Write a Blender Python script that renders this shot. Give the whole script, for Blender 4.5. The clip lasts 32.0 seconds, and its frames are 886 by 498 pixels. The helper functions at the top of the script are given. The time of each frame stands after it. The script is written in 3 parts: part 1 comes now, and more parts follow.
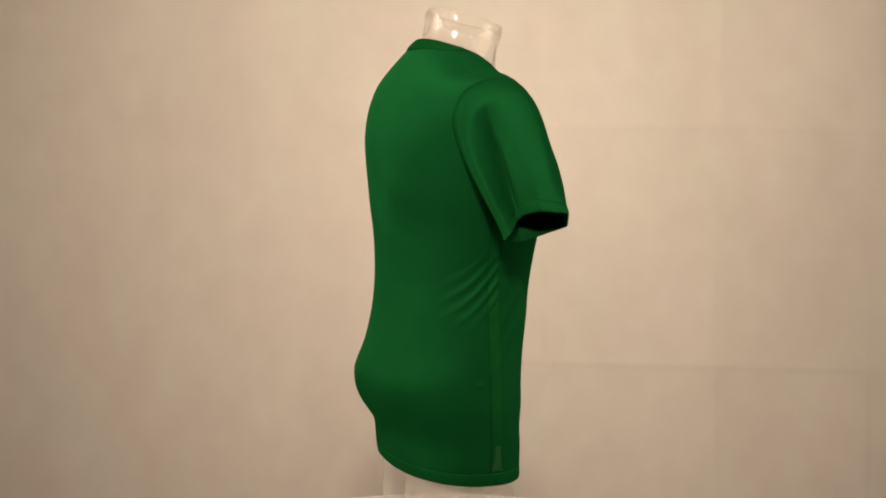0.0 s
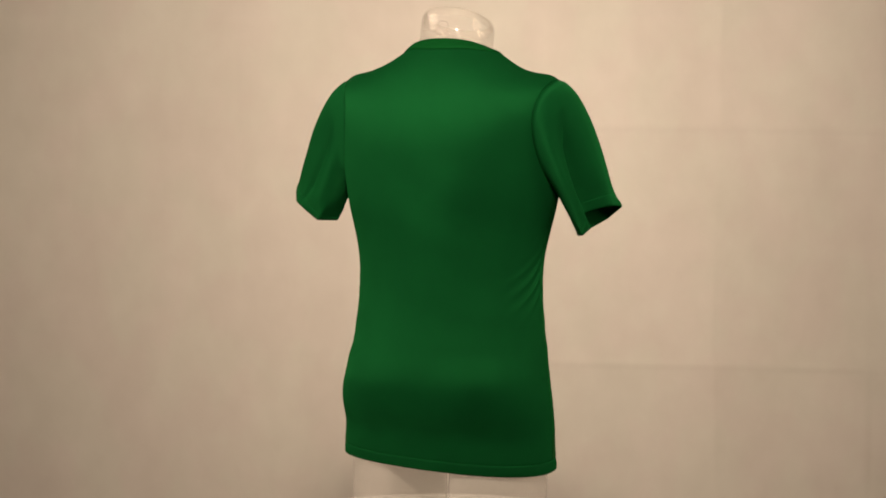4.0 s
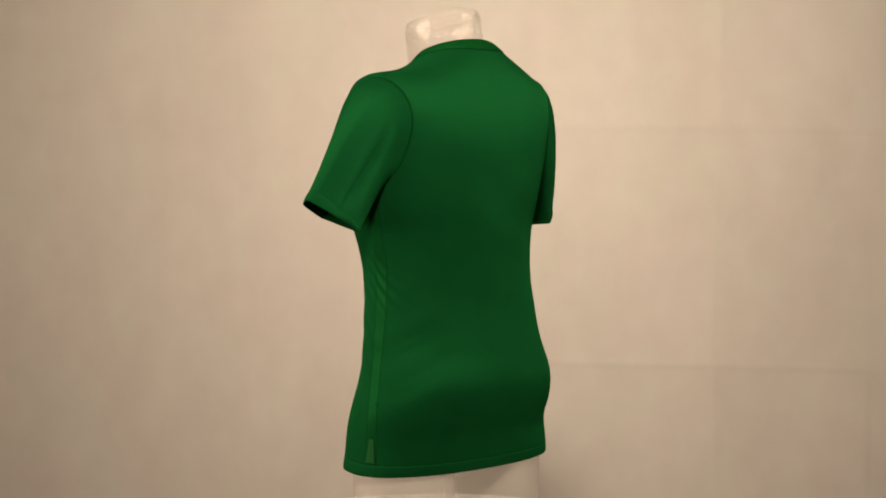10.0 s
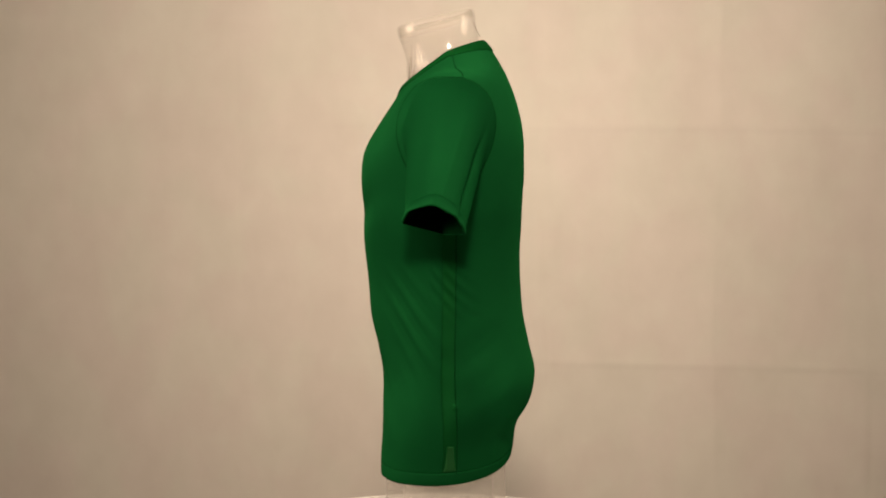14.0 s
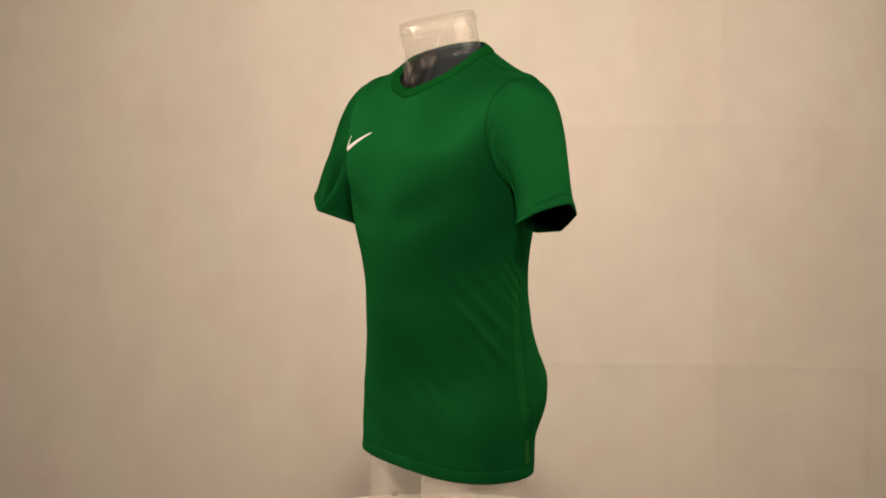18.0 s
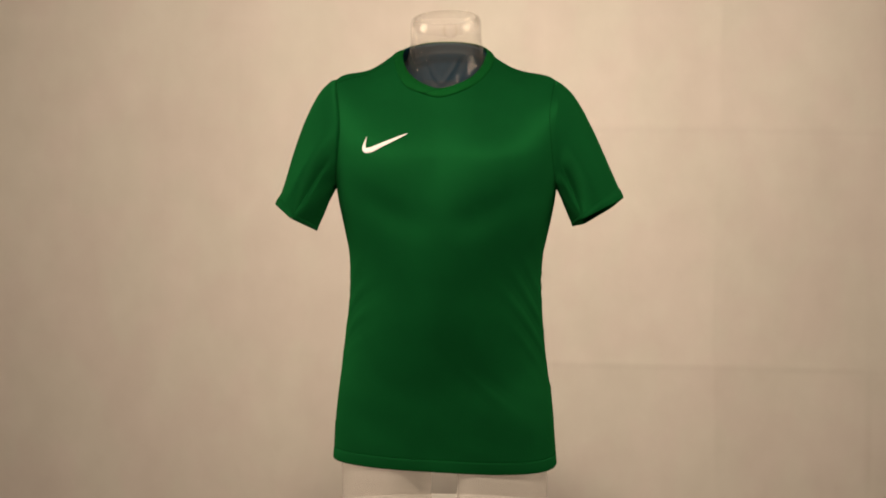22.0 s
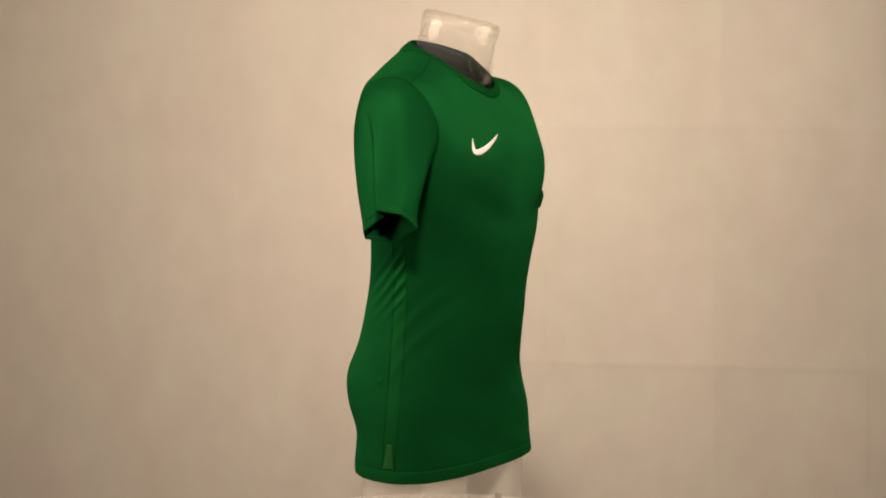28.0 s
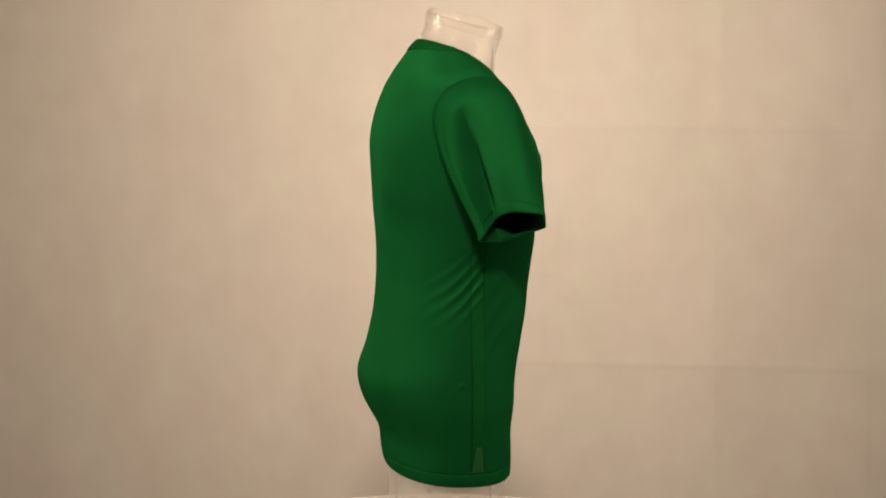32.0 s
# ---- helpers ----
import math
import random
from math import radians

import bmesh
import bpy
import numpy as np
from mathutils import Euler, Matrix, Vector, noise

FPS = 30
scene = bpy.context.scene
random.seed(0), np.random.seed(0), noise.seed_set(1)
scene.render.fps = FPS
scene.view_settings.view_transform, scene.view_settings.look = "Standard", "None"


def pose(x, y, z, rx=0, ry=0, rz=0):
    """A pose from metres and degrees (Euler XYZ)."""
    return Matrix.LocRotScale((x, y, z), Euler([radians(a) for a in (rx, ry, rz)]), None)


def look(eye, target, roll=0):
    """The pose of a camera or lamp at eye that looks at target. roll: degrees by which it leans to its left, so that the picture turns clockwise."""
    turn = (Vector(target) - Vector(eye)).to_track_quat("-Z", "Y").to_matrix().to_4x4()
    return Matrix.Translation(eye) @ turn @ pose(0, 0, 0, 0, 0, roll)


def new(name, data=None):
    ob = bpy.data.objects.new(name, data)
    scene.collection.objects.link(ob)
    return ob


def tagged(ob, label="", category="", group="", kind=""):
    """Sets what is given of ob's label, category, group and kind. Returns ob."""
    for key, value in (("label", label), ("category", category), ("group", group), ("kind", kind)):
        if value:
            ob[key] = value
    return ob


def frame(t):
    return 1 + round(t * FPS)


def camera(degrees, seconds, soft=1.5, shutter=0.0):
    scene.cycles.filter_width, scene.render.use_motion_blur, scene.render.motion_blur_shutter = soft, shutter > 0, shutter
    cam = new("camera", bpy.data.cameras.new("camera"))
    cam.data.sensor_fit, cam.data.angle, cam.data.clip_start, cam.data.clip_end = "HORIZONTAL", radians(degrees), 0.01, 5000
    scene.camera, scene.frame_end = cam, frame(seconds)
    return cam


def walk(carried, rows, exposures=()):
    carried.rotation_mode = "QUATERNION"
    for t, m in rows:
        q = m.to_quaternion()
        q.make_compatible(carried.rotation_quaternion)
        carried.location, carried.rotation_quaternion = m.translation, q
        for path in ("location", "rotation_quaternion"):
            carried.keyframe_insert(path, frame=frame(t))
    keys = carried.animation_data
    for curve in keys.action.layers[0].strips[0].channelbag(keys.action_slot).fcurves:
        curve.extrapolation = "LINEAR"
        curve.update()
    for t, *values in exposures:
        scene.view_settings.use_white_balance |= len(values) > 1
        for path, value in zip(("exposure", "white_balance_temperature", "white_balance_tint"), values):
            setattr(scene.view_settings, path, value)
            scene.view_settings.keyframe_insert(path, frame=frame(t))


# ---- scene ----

# ---- camera: stands still on a tripod ----
cam = camera(34.13, 32.0, soft=1.9)
EYE = (-0.0086, -2.4, 1.477)
SIGHT = look(EYE, (EYE[0], EYE[1] + 1.0, EYE[2] - math.tan(radians(5.3))), 0.46)
walk(cam, [(0, SIGHT), (32, SIGHT)], exposures=[(0, 0.0), (32, 0.0)])

# ---- world and lamps ----
world = bpy.data.worlds.new("room_dark")
world.use_nodes = True
world.node_tree.nodes["Background"].inputs[0].default_value = (0.02, 0.015, 0.01, 1)
world.node_tree.nodes["Background"].inputs[1].default_value = 0.1
scene.world = world


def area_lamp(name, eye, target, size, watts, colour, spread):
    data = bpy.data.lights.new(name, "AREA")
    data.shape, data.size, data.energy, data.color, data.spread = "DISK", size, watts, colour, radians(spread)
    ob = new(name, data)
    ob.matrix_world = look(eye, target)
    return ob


# added lamps out of sight, placed by guess to light shirt and backdrop
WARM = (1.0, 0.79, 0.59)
area_lamp("side_fill_left", (-2.9, -0.6, 1.75), (0, 0.1, 1.42), 2.0, 31, WARM, 95)
area_lamp("side_fill_right", (2.9, -0.6, 1.75), (0, 0.1, 1.42), 2.0, 17, WARM, 95)
area_lamp("front_key", (-0.05, -2.1, 2.74), (0.02, 1.5, 1.74), 0.34, 39.5, WARM, 80)
area_lamp("backdrop_fill", (0.40, 0.50, 2.72), (0.44, 2.5, 1.15), 0.4, 11.3, (1.0, 0.82, 0.635), 130)


# ---- materials ----
def material(name, base, rough=0.5, metal=0.0, spec=0.5):
    m = bpy.data.materials.new(name)
    m.use_nodes = True
    b = m.node_tree.nodes["Principled BSDF"]
    b.inputs["Base Color"].default_value = (*base, 1)
    b.inputs["Roughness"].default_value = rough
    b.inputs["Metallic"].default_value = metal
    b.inputs["Specular IOR Level"].default_value = spec
    return m, m.node_tree.nodes, m.node_tree.links, b


def coords(nodes, links, scale, kind="Object"):
    tc, mp = nodes.new("ShaderNodeTexCoord"), nodes.new("ShaderNodeMapping")
    mp.inputs["Scale"].default_value = scale
    links.new(tc.outputs[kind], mp.inputs["Vector"])
    return mp.outputs["Vector"]


def noise_tex(nodes, links, vec, scale, detail=4.0, rough=0.55):
    n = nodes.new("ShaderNodeTexNoise")
    n.inputs["Scale"].default_value, n.inputs["Detail"].default_value = scale, detail
    n.inputs["Roughness"].default_value = rough
    links.new(vec, n.inputs["Vector"])
    return n.outputs["Fac"]


def ramp(nodes, links, fac, stops):
    r = nodes.new("ShaderNodeValToRGB")
    while len(r.color_ramp.elements) < len(stops):
        r.color_ramp.elements.new(0.5)
    for e, (p, c) in zip(r.color_ramp.elements, stops):
        e.position, e.color = p, (*c, 1)
    links.new(fac, r.inputs["Fac"])
    return r.outputs["Color"]


def bump(nodes, links, b, height, strength, distance):
    n = nodes.new("ShaderNodeBump")
    n.inputs["Strength"].default_value, n.inputs["Distance"].default_value = strength, distance
    links.new(height, n.inputs["Height"])
    links.new(n.outputs["Normal"], b.inputs["Normal"])


def knit(name, low, high, shine, rough=0.52, glint=0.22, along=0.0):
    """Fine polyester jersey: a matt ground in two tones under a satin sheen in the dye's own colour, with a millimetre knit.
    along: how far the sheen spreads across the wales, whose cross direction a mesh carries in its attribute weave."""
    m, nodes, links, b = material(name, high, 0.8)
    nodes.remove(b)
    vec = coords(nodes, links, (1, 1, 1))
    ground, satin = nodes.new("ShaderNodeBsdfDiffuse"), nodes.new("ShaderNodeBsdfGlossy")
    whole = nodes.new("ShaderNodeMixShader")
    links.new(ramp(nodes, links, noise_tex(nodes, links, vec, 14, 3), [(0.3, low), (0.7, high)]), ground.inputs["Color"])
    satin.inputs["Color"].default_value, satin.inputs["Roughness"].default_value = (*shine, 1), rough
    if along:
        weave, turn = nodes.new("ShaderNodeAttribute"), nodes.new("ShaderNodeVectorTransform")
        weave.attribute_name, turn.vector_type = "weave", "VECTOR"
        turn.convert_from, turn.convert_to = "OBJECT", "WORLD"
        satin.inputs["Anisotropy"].default_value, satin.inputs["Rotation"].default_value = along, 0.25
        links.new(weave.outputs["Vector"], turn.inputs[0])
        links.new(turn.outputs[0], satin.inputs["Tangent"])
    whole.inputs[0].default_value = glint
    w = nodes.new("ShaderNodeTexWave")
    w.inputs["Scale"].default_value, w.inputs["Distortion"].default_value = 260, 1.5
    links.new(vec, w.inputs["Vector"])
    mix = nodes.new("ShaderNodeMath")
    mix.operation = "ADD"
    links.new(w.outputs["Fac"], mix.inputs[0])
    links.new(noise_tex(nodes, links, vec, 90, 2), mix.inputs[1])
    bp = nodes.new("ShaderNodeBump")
    bp.inputs["Strength"].default_value, bp.inputs["Distance"].default_value = 0.12, 0.0006
    links.new(mix.outputs[0], bp.inputs["Height"])
    for k, sh in enumerate((ground, satin)):
        links.new(bp.outputs["Normal"], sh.inputs["Normal"])
        links.new(sh.outputs[0], whole.inputs[1 + k])
    nap, fuzzy = nodes.new("ShaderNodeBsdfSheen"), nodes.new("ShaderNodeMixShader")
    nap.inputs["Color"].default_value, nap.inputs["Roughness"].default_value = (*(min(1.0, 3.0 * v) for v in shine), 1), 0.45
    fuzzy.inputs[0].default_value = 0.06
    links.new(whole.outputs[0], fuzzy.inputs[1])
    links.new(nap.outputs[0], fuzzy.inputs[2])
    links.new(fuzzy.outputs[0], nodes["Material Output"].inputs["Surface"])
    return m


JERSEY = knit("green_jersey", (0.0023, 0.0385, 0.0100), (0.0028, 0.0465, 0.0120), (0.011, 0.132, 0.035), 0.85, 0.225, 0.62)
COLLAR = knit("green_rib", (0.0022, 0.0385, 0.0080), (0.0028, 0.0470, 0.0096), (0.007, 0.09, 0.019), 0.65, 0.18)
STRIP = knit("green_satin_strip", (0.0028, 0.047, 0.0100), (0.0034, 0.056, 0.0120), (0.014, 0.145, 0.038), 0.62, 0.32, 0.7)
SEAM = knit("dark_green_thread", (0.0013, 0.023, 0.005), (0.0017, 0.028, 0.006), (0.002, 0.03, 0.006), 0.7, 0.12)
MESH = knit("grey_green_mesh", (0.0075, 0.050, 0.0135), (0.011, 0.059, 0.0175), (0.02, 0.11, 0.03), 0.65)
SLATE_INSIDE = knit("slate_inside", (0.009, 0.032, 0.058), (0.014, 0.045, 0.080), (0.012, 0.038, 0.062), 0.6)
# sleeve insides: a darker jersey green, their shade put into the colour
SHADED_INSIDE = knit("shaded_green_inside", (0.0018, 0.026, 0.007), (0.0025, 0.034, 0.009), (0.004, 0.05, 0.012), 0.6, 0.15)
WHITE = material("white_print", (0.60, 0.575, 0.60), 0.6, 0.0, 0.3)[0]
BOARD, nd, lk, bs = material("white_lacquered_board", (0.8, 0.78, 0.75), 0.35)
lk.new(ramp(nd, lk, noise_tex(nd, lk, coords(nd, lk, (1, 1, 1)), 9, 5), [(0.3, (0.74, 0.72, 0.69)), (0.7, (0.82, 0.80, 0.77))]), bs.inputs["Base Color"])


def clear_plastic():
    m = bpy.data.materials.new("clear_plastic")
    m.use_nodes = True
    nodes, links = m.node_tree.nodes, m.node_tree.links
    nodes.remove(nodes["Principled BSDF"])
    see, gloss = nodes.new("ShaderNodeBsdfTransparent"), nodes.new("ShaderNodeBsdfGlossy")
    haze, fres = nodes.new("ShaderNodeBsdfDiffuse"), nodes.new("ShaderNodeLayerWeight")
    see.inputs[0].default_value = (0.945, 0.937, 0.925, 1)
    gloss.inputs["Roughness"].default_value = 0.06
    haze.inputs[0].default_value = (0.68, 0.65, 0.62, 1)
    fres.inputs["Blend"].default_value = 0.5
    body, whole = nodes.new("ShaderNodeMixShader"), nodes.new("ShaderNodeMixShader")
    # haze painted in by height: milky at thighs and neck top, clearer between
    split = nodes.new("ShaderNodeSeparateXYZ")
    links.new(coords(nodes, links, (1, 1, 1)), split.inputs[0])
    low_haze = ramp(nodes, links, split.outputs[2], [(0.90, (0.25,) * 3), (0.93, (0.025,) * 3), (0.95, (0.025,) * 3), (1.0, (0.025,) * 3)])
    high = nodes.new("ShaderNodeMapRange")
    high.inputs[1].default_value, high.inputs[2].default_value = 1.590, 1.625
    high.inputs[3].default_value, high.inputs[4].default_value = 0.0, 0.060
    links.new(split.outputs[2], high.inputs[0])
    haze_sum = nodes.new("ShaderNodeMath")
    haze_sum.operation = "ADD"
    links.new(low_haze, haze_sum.inputs[0])
    links.new(high.outputs[0], haze_sum.inputs[1])
    links.new(haze_sum.outputs[0], body.inputs[0])
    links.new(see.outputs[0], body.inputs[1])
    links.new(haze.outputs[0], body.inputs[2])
    steep, lift = nodes.new("ShaderNodeMath"), nodes.new("ShaderNodeMath")
    steep.operation, lift.operation = "POWER", "MULTIPLY_ADD"
    steep.inputs[1].default_value, lift.inputs[1].default_value, lift.inputs[2].default_value = 3.5, 0.45, 0.022
    links.new(fres.outputs["Facing"], steep.inputs[0])
    links.new(steep.outputs[0], lift.inputs[0])
    links.new(lift.outputs[0], whole.inputs[0])
    links.new(body.outputs[0], whole.inputs[1])
    links.new(gloss.outputs[0], whole.inputs[2])
    vec = coords(nodes, links, (1, 1, 1))
    bp = nodes.new("ShaderNodeBump")
    bp.inputs["Strength"].default_value, bp.inputs["Distance"].default_value = 0.25, 0.004
    links.new(noise_tex(nodes, links, vec, 38, 2), bp.inputs["Height"])
    links.new(bp.outputs["Normal"], gloss.inputs["Normal"])
    links.new(whole.outputs[0], nodes["Material Output"].inputs["Surface"])
    return m


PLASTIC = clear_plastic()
GREY = material("grey_socket", (0.20, 0.18, 0.165), 0.5)[0]


def plaster(name, low, high, rosy=(1, 1, 1)):
    """Matt surface, blotched in soft patches, some of them a shade rosier than the rest."""
    m, nodes, links, b = material(name, high, 0.75, 0.0, 0.25)
    soft = noise_tex(nodes, links, coords(nodes, links, (1.5, 1, 0.75)), 2.0, 5, 0.5)
    fine = noise_tex(nodes, links, coords(nodes, links, (1.2, 1, 1)), 8.0, 3, 0.5)
    both = nodes.new("ShaderNodeMix")
    both.inputs[0].default_value = 0.4
    links.new(soft, both.inputs[2])
    links.new(fine, both.inputs[3])
    tone = ramp(nodes, links, both.outputs[0], [(0.34, low), (0.66, high)])
    hue = noise_tex(nodes, links, coords(nodes, links, (1.3, 2.0, 0.9)), 4.3, 3, 0.5)
    tint = nodes.new("ShaderNodeMix")
    tint.data_type, tint.blend_type = "RGBA", "MULTIPLY"
    tint.inputs[0].default_value = 1.0
    links.new(tone, tint.inputs[6])
    links.new(ramp(nodes, links, hue, [(0.42, (1, 1, 1)), (0.58, rosy)]), tint.inputs[7])
    links.new(tint.outputs[2], b.inputs["Base Color"])
    bump(nodes, links, b, both.outputs[0], 0.15, 0.004)
    return m


WALL = plaster("off_white_cotton", (0.562, 0.537, 0.490), (0.621, 0.597, 0.550), (1.0, 0.970, 0.985))
CEIL = plaster("grey_ceiling", (0.30, 0.28, 0.26), (0.36, 0.34, 0.32))
SIDE = plaster("taupe_wall", (0.24, 0.22, 0.20), (0.30, 0.28, 0.255))
FLOOR, nd, lk, bs = material("grey_floor", (0.12, 0.105, 0.09), 0.5)
lk.new(ramp(nd, lk, noise_tex(nd, lk, coords(nd, lk, (1, 1, 1)), 5, 5), [(0.3, (0.10, 0.085, 0.072)), (0.7, (0.14, 0.125, 0.105))]), bs.inputs["Base Color"])


# ---- mesh helpers ----
def mesh_object(name, verts, faces, mat, parent=None, label="", smooth=True, thick=0.0, inner=None):
    me = bpy.data.meshes.new(name)
    me.from_pydata([tuple(float(c) for c in v) for v in verts], [], faces)
    me.materials.append(mat)
    if smooth:
        me.polygons.foreach_set("use_smooth", [True] * len(me.polygons))
    me.update()
    ob = new(name, me)
    ob.parent = parent
    if thick:
        s = ob.modifiers.new("cloth", "SOLIDIFY")
        s.thickness, s.offset = thick, -1.0
        if inner:
            me.materials.append(inner)
            s.material_offset = 1
    if label:
        tagged(ob, label)
    return ob


def set_weave(ob, across):
    """Stores the direction across the wales at each point of the mesh."""
    at = ob.data.attributes.new("weave", "FLOAT_VECTOR", "POINT")
    at.data.foreach_set("vector", np.ascontiguousarray(across, dtype=np.float32).ravel())
    return ob


def body_weave(ob):
    """Wales run upright on the body and from front to back over the shoulders."""
    me = ob.data
    n = np.empty(len(me.vertices) * 3, np.float32)
    p = n.copy()
    me.vertex_normals.foreach_get("vector", n)
    me.vertices.foreach_get("co", p)
    n, p = n.reshape(-1, 3), p.reshape(-1, 3)
    level = np.cross([0, 0, 1.0], n)
    over = np.array([1.0, 0, 0]) - n * n[:, :1]
    over *= np.sign(np.sum(over * level, 1) + 1e-9)[:, None]
    t = np.clip((p[:, 2:3] - 1.42) / 0.08, 0, 1)
    return set_weave(ob, level * (1 - t) + over * t + 1e-6)


def grid_faces(rows, cols, closed=False, base=0):
    """Quads over rows x cols points; closed joins the last column to the first."""
    out = []
    for r in range(rows - 1):
        for c in range(cols if closed else cols - 1):
            d = (c + 1) % cols
            out.append((base + r * cols + c, base + r * cols + d, base + (r + 1) * cols + d, base + (r + 1) * cols + c))
    return out


def tube(points, radius, closed=False, sides=6):
    """A thin round cord along points."""
    p = np.asarray(points, float)
    t = np.roll(p, -1, 0) - np.roll(p, 1, 0) if closed else np.gradient(p, axis=0)
    t /= np.linalg.norm(t, axis=1)[:, None] + 1e-12
    up = np.where(np.abs(t[:, 2:3]) > 0.9, [[1.0, 0, 0]], [[0, 0, 1.0]])
    a = np.cross(t, up)
    a /= np.linalg.norm(a, axis=1)[:, None] + 1e-12
    b = np.cross(t, a)
    verts = []
    for k in range(len(p)):
        for s in range(sides):
            w = 2 * math.pi * s / sides
            verts.append(p[k] + radius * (math.cos(w) * a[k] + math.sin(w) * b[k]))
    n = len(p)
    faces = grid_faces(n, sides, True)
    if closed:
        faces += [((n - 1) * sides + s, (n - 1) * sides + (s + 1) % sides, (s + 1) % sides, s) for s in range(sides)]
    return verts, faces


def box(name, lo, hi, mat, bevel=0.0, parent=None):
    bm = bmesh.new()
    bmesh.ops.create_cube(bm, size=1)
    for v in bm.verts:
        v.co = Vector([(lo[k] + hi[k]) / 2 + v.co[k] * (hi[k] - lo[k]) for k in range(3)])
    if bevel:
        bmesh.ops.bevel(bm, geom=bm.edges[:], offset=bevel, segments=2, affect="EDGES")
    me = bpy.data.meshes.new(name)
    bm.to_mesh(me)
    bm.free()
    me.materials.append(mat)
    ob = new(name, me)
    ob.parent = parent
    return ob


# ---- the room ----
def crease_line(d, width):
    """A pressed fold across a line: a cusp that dies away on both sides."""
    return np.exp(-np.sqrt(d * d + 0.004**2) / width)


def backdrop_cloth():
    """A cotton sheet hung over the back wall, still creased in a grid from being folded, with shallow waves."""
    xs, zs = np.linspace(-3.2, 3.2, 641), np.linspace(0.0, 2.79, 281)
    X, Z = np.meshgrid(xs, zs)
    Y = 2.50 + 0.004 * np.sin(X * 4.1 + 0.9 * np.sin(Z * 2.3)) + 0.003 * np.sin(X * 2.3 + Z * 3.1 + 1.0) + 0.0012 * np.sin(X * 9.7 - Z * 4.4)
    # creases across, sagging a little to the right, and the panel between them bellying out
    for z, drop, d in ((2.24, 0.012, 0.003), (1.437, 0.008, 0.0040), (0.634, 0.026, 0.0040)):
        run = Z - z + drop * (X - 0.35) + 0.004 * np.sin(X * 3.3 + z)
        Y -= d * crease_line(run, 0.045) * (0.55 + 0.45 * np.sin(X * 2.6 - 0.9 + z)) * np.clip(0.75 + 0.5 * X, 0.15, 1)
        Y -= 0.45 * d * np.tanh(run / 0.006) * crease_line(run, 0.03) * np.clip(0.6 + 0.5 * X, 0.1, 1)
    # upright creases, folded to and fro in turn
    for k, (x, d) in enumerate(((-1.82, 0.002), (-1.27, 0.0016), (-0.714, 0.0022), (-0.19, 0.002), (0.331, 0.0048), (0.93, 0.0050), (1.473, 0.0034), (2.02, 0.003))):
        run = X - x + 0.022 * np.sin(Z * 1.9 + k) * np.clip(1.437 - Z, 0, 1) + 0.003 * np.sin(Z * 14 + 2 * k)
        Y += (-1) ** k * d * crease_line(run, 0.055) * (0.6 + 0.4 * np.sin(Z * 3.1 + 1.7 * k))
        Y += 0.4 * d * np.tanh(run / 0.006) * crease_line(run, 0.03) * (0.6 + 0.4 * np.sin(Z * 4.7 + k))
    ob = mesh_object("backdrop", np.stack([X, Y, Z], -1).reshape(-1, 3), grid_faces(281, 641), WALL)
    s = ob.modifiers.new("cloth", "SOLIDIFY")
    s.thickness, s.offset = 0.002, -1.0
    return ob


tagged(backdrop_cloth(), "off-white cotton backdrop sheet with pressed fold lines", "backdrop", kind="structure")
tagged(box("wall_back", (-3.2, 2.53, 0), (3.2, 2.6, 2.8), SIDE), "plain taupe painted wall", "wall", kind="structure")
for nm, lo, hi in (("wall_left", (-3.3, -4.6, 0), (-3.2, 2.6, 2.8)), ("wall_right", (3.2, -4.6, 0), (3.3, 2.6, 2.8)),
                   ("wall_front", (-3.2, -4.6, 0), (3.2, -4.5, 2.8))):
    tagged(box(nm, lo, hi, SIDE), "plain taupe painted wall", "wall", kind="structure")
tagged(box("floor", (-3.3, -4.6, -0.1), (3.3, 2.6, 0.0), FLOOR), "plain grey-brown floor", "floor", kind="structure")
tagged(box("ceiling", (-3.3, -4.6, 2.8), (3.3, 2.6, 2.9), CEIL), "plain grey ceiling", "ceiling", kind="structure")

# ---- shape of the dressed torso; it faces -y in its own space, the axis of turning is x = y = 0 ----
SHIFT = -0.004
HEM, CHEST = 0.900, 1.400
#  height, half width, depth to the front, depth to the back, roundness of the front and of the back
SECTIONS = np.array([
    (0.8750, 0.1909, 0.0975, 0.1010, 2.75, 2.30), (0.9100, 0.1885, 0.0975, 0.1085, 2.70, 2.30),
    (0.9580, 0.1845, 0.1000, 0.1175, 2.50, 2.22), (1.0065, 0.1790, 0.1045, 0.1395, 2.25, 2.42),
    (1.0450, 0.1730, 0.1095, 0.1460, 1.98, 2.41), (1.1030, 0.1668, 0.1183, 0.1357, 1.78, 2.00),
    (1.1500, 0.1626, 0.1270, 0.1264, 1.72, 1.90), (1.1980, 0.1604, 0.1327, 0.1225, 1.73, 1.83),
    (1.2460, 0.1617, 0.1383, 0.1215, 1.86, 1.85), (1.2930, 0.1701, 0.1415, 0.1240, 2.06, 1.87),
    (1.3400, 0.1800, 0.1408, 0.1265, 2.25, 2.02), (1.4000, 0.1870, 0.1330, 0.1280, 2.55, 2.18)])


def twist(z):
    """The hips stand turned a little against the chest."""
    t = np.clip((1.08 - z) / 0.14, 0, 1)
    return radians(-5.7) * t * t * (3 - 2 * t)


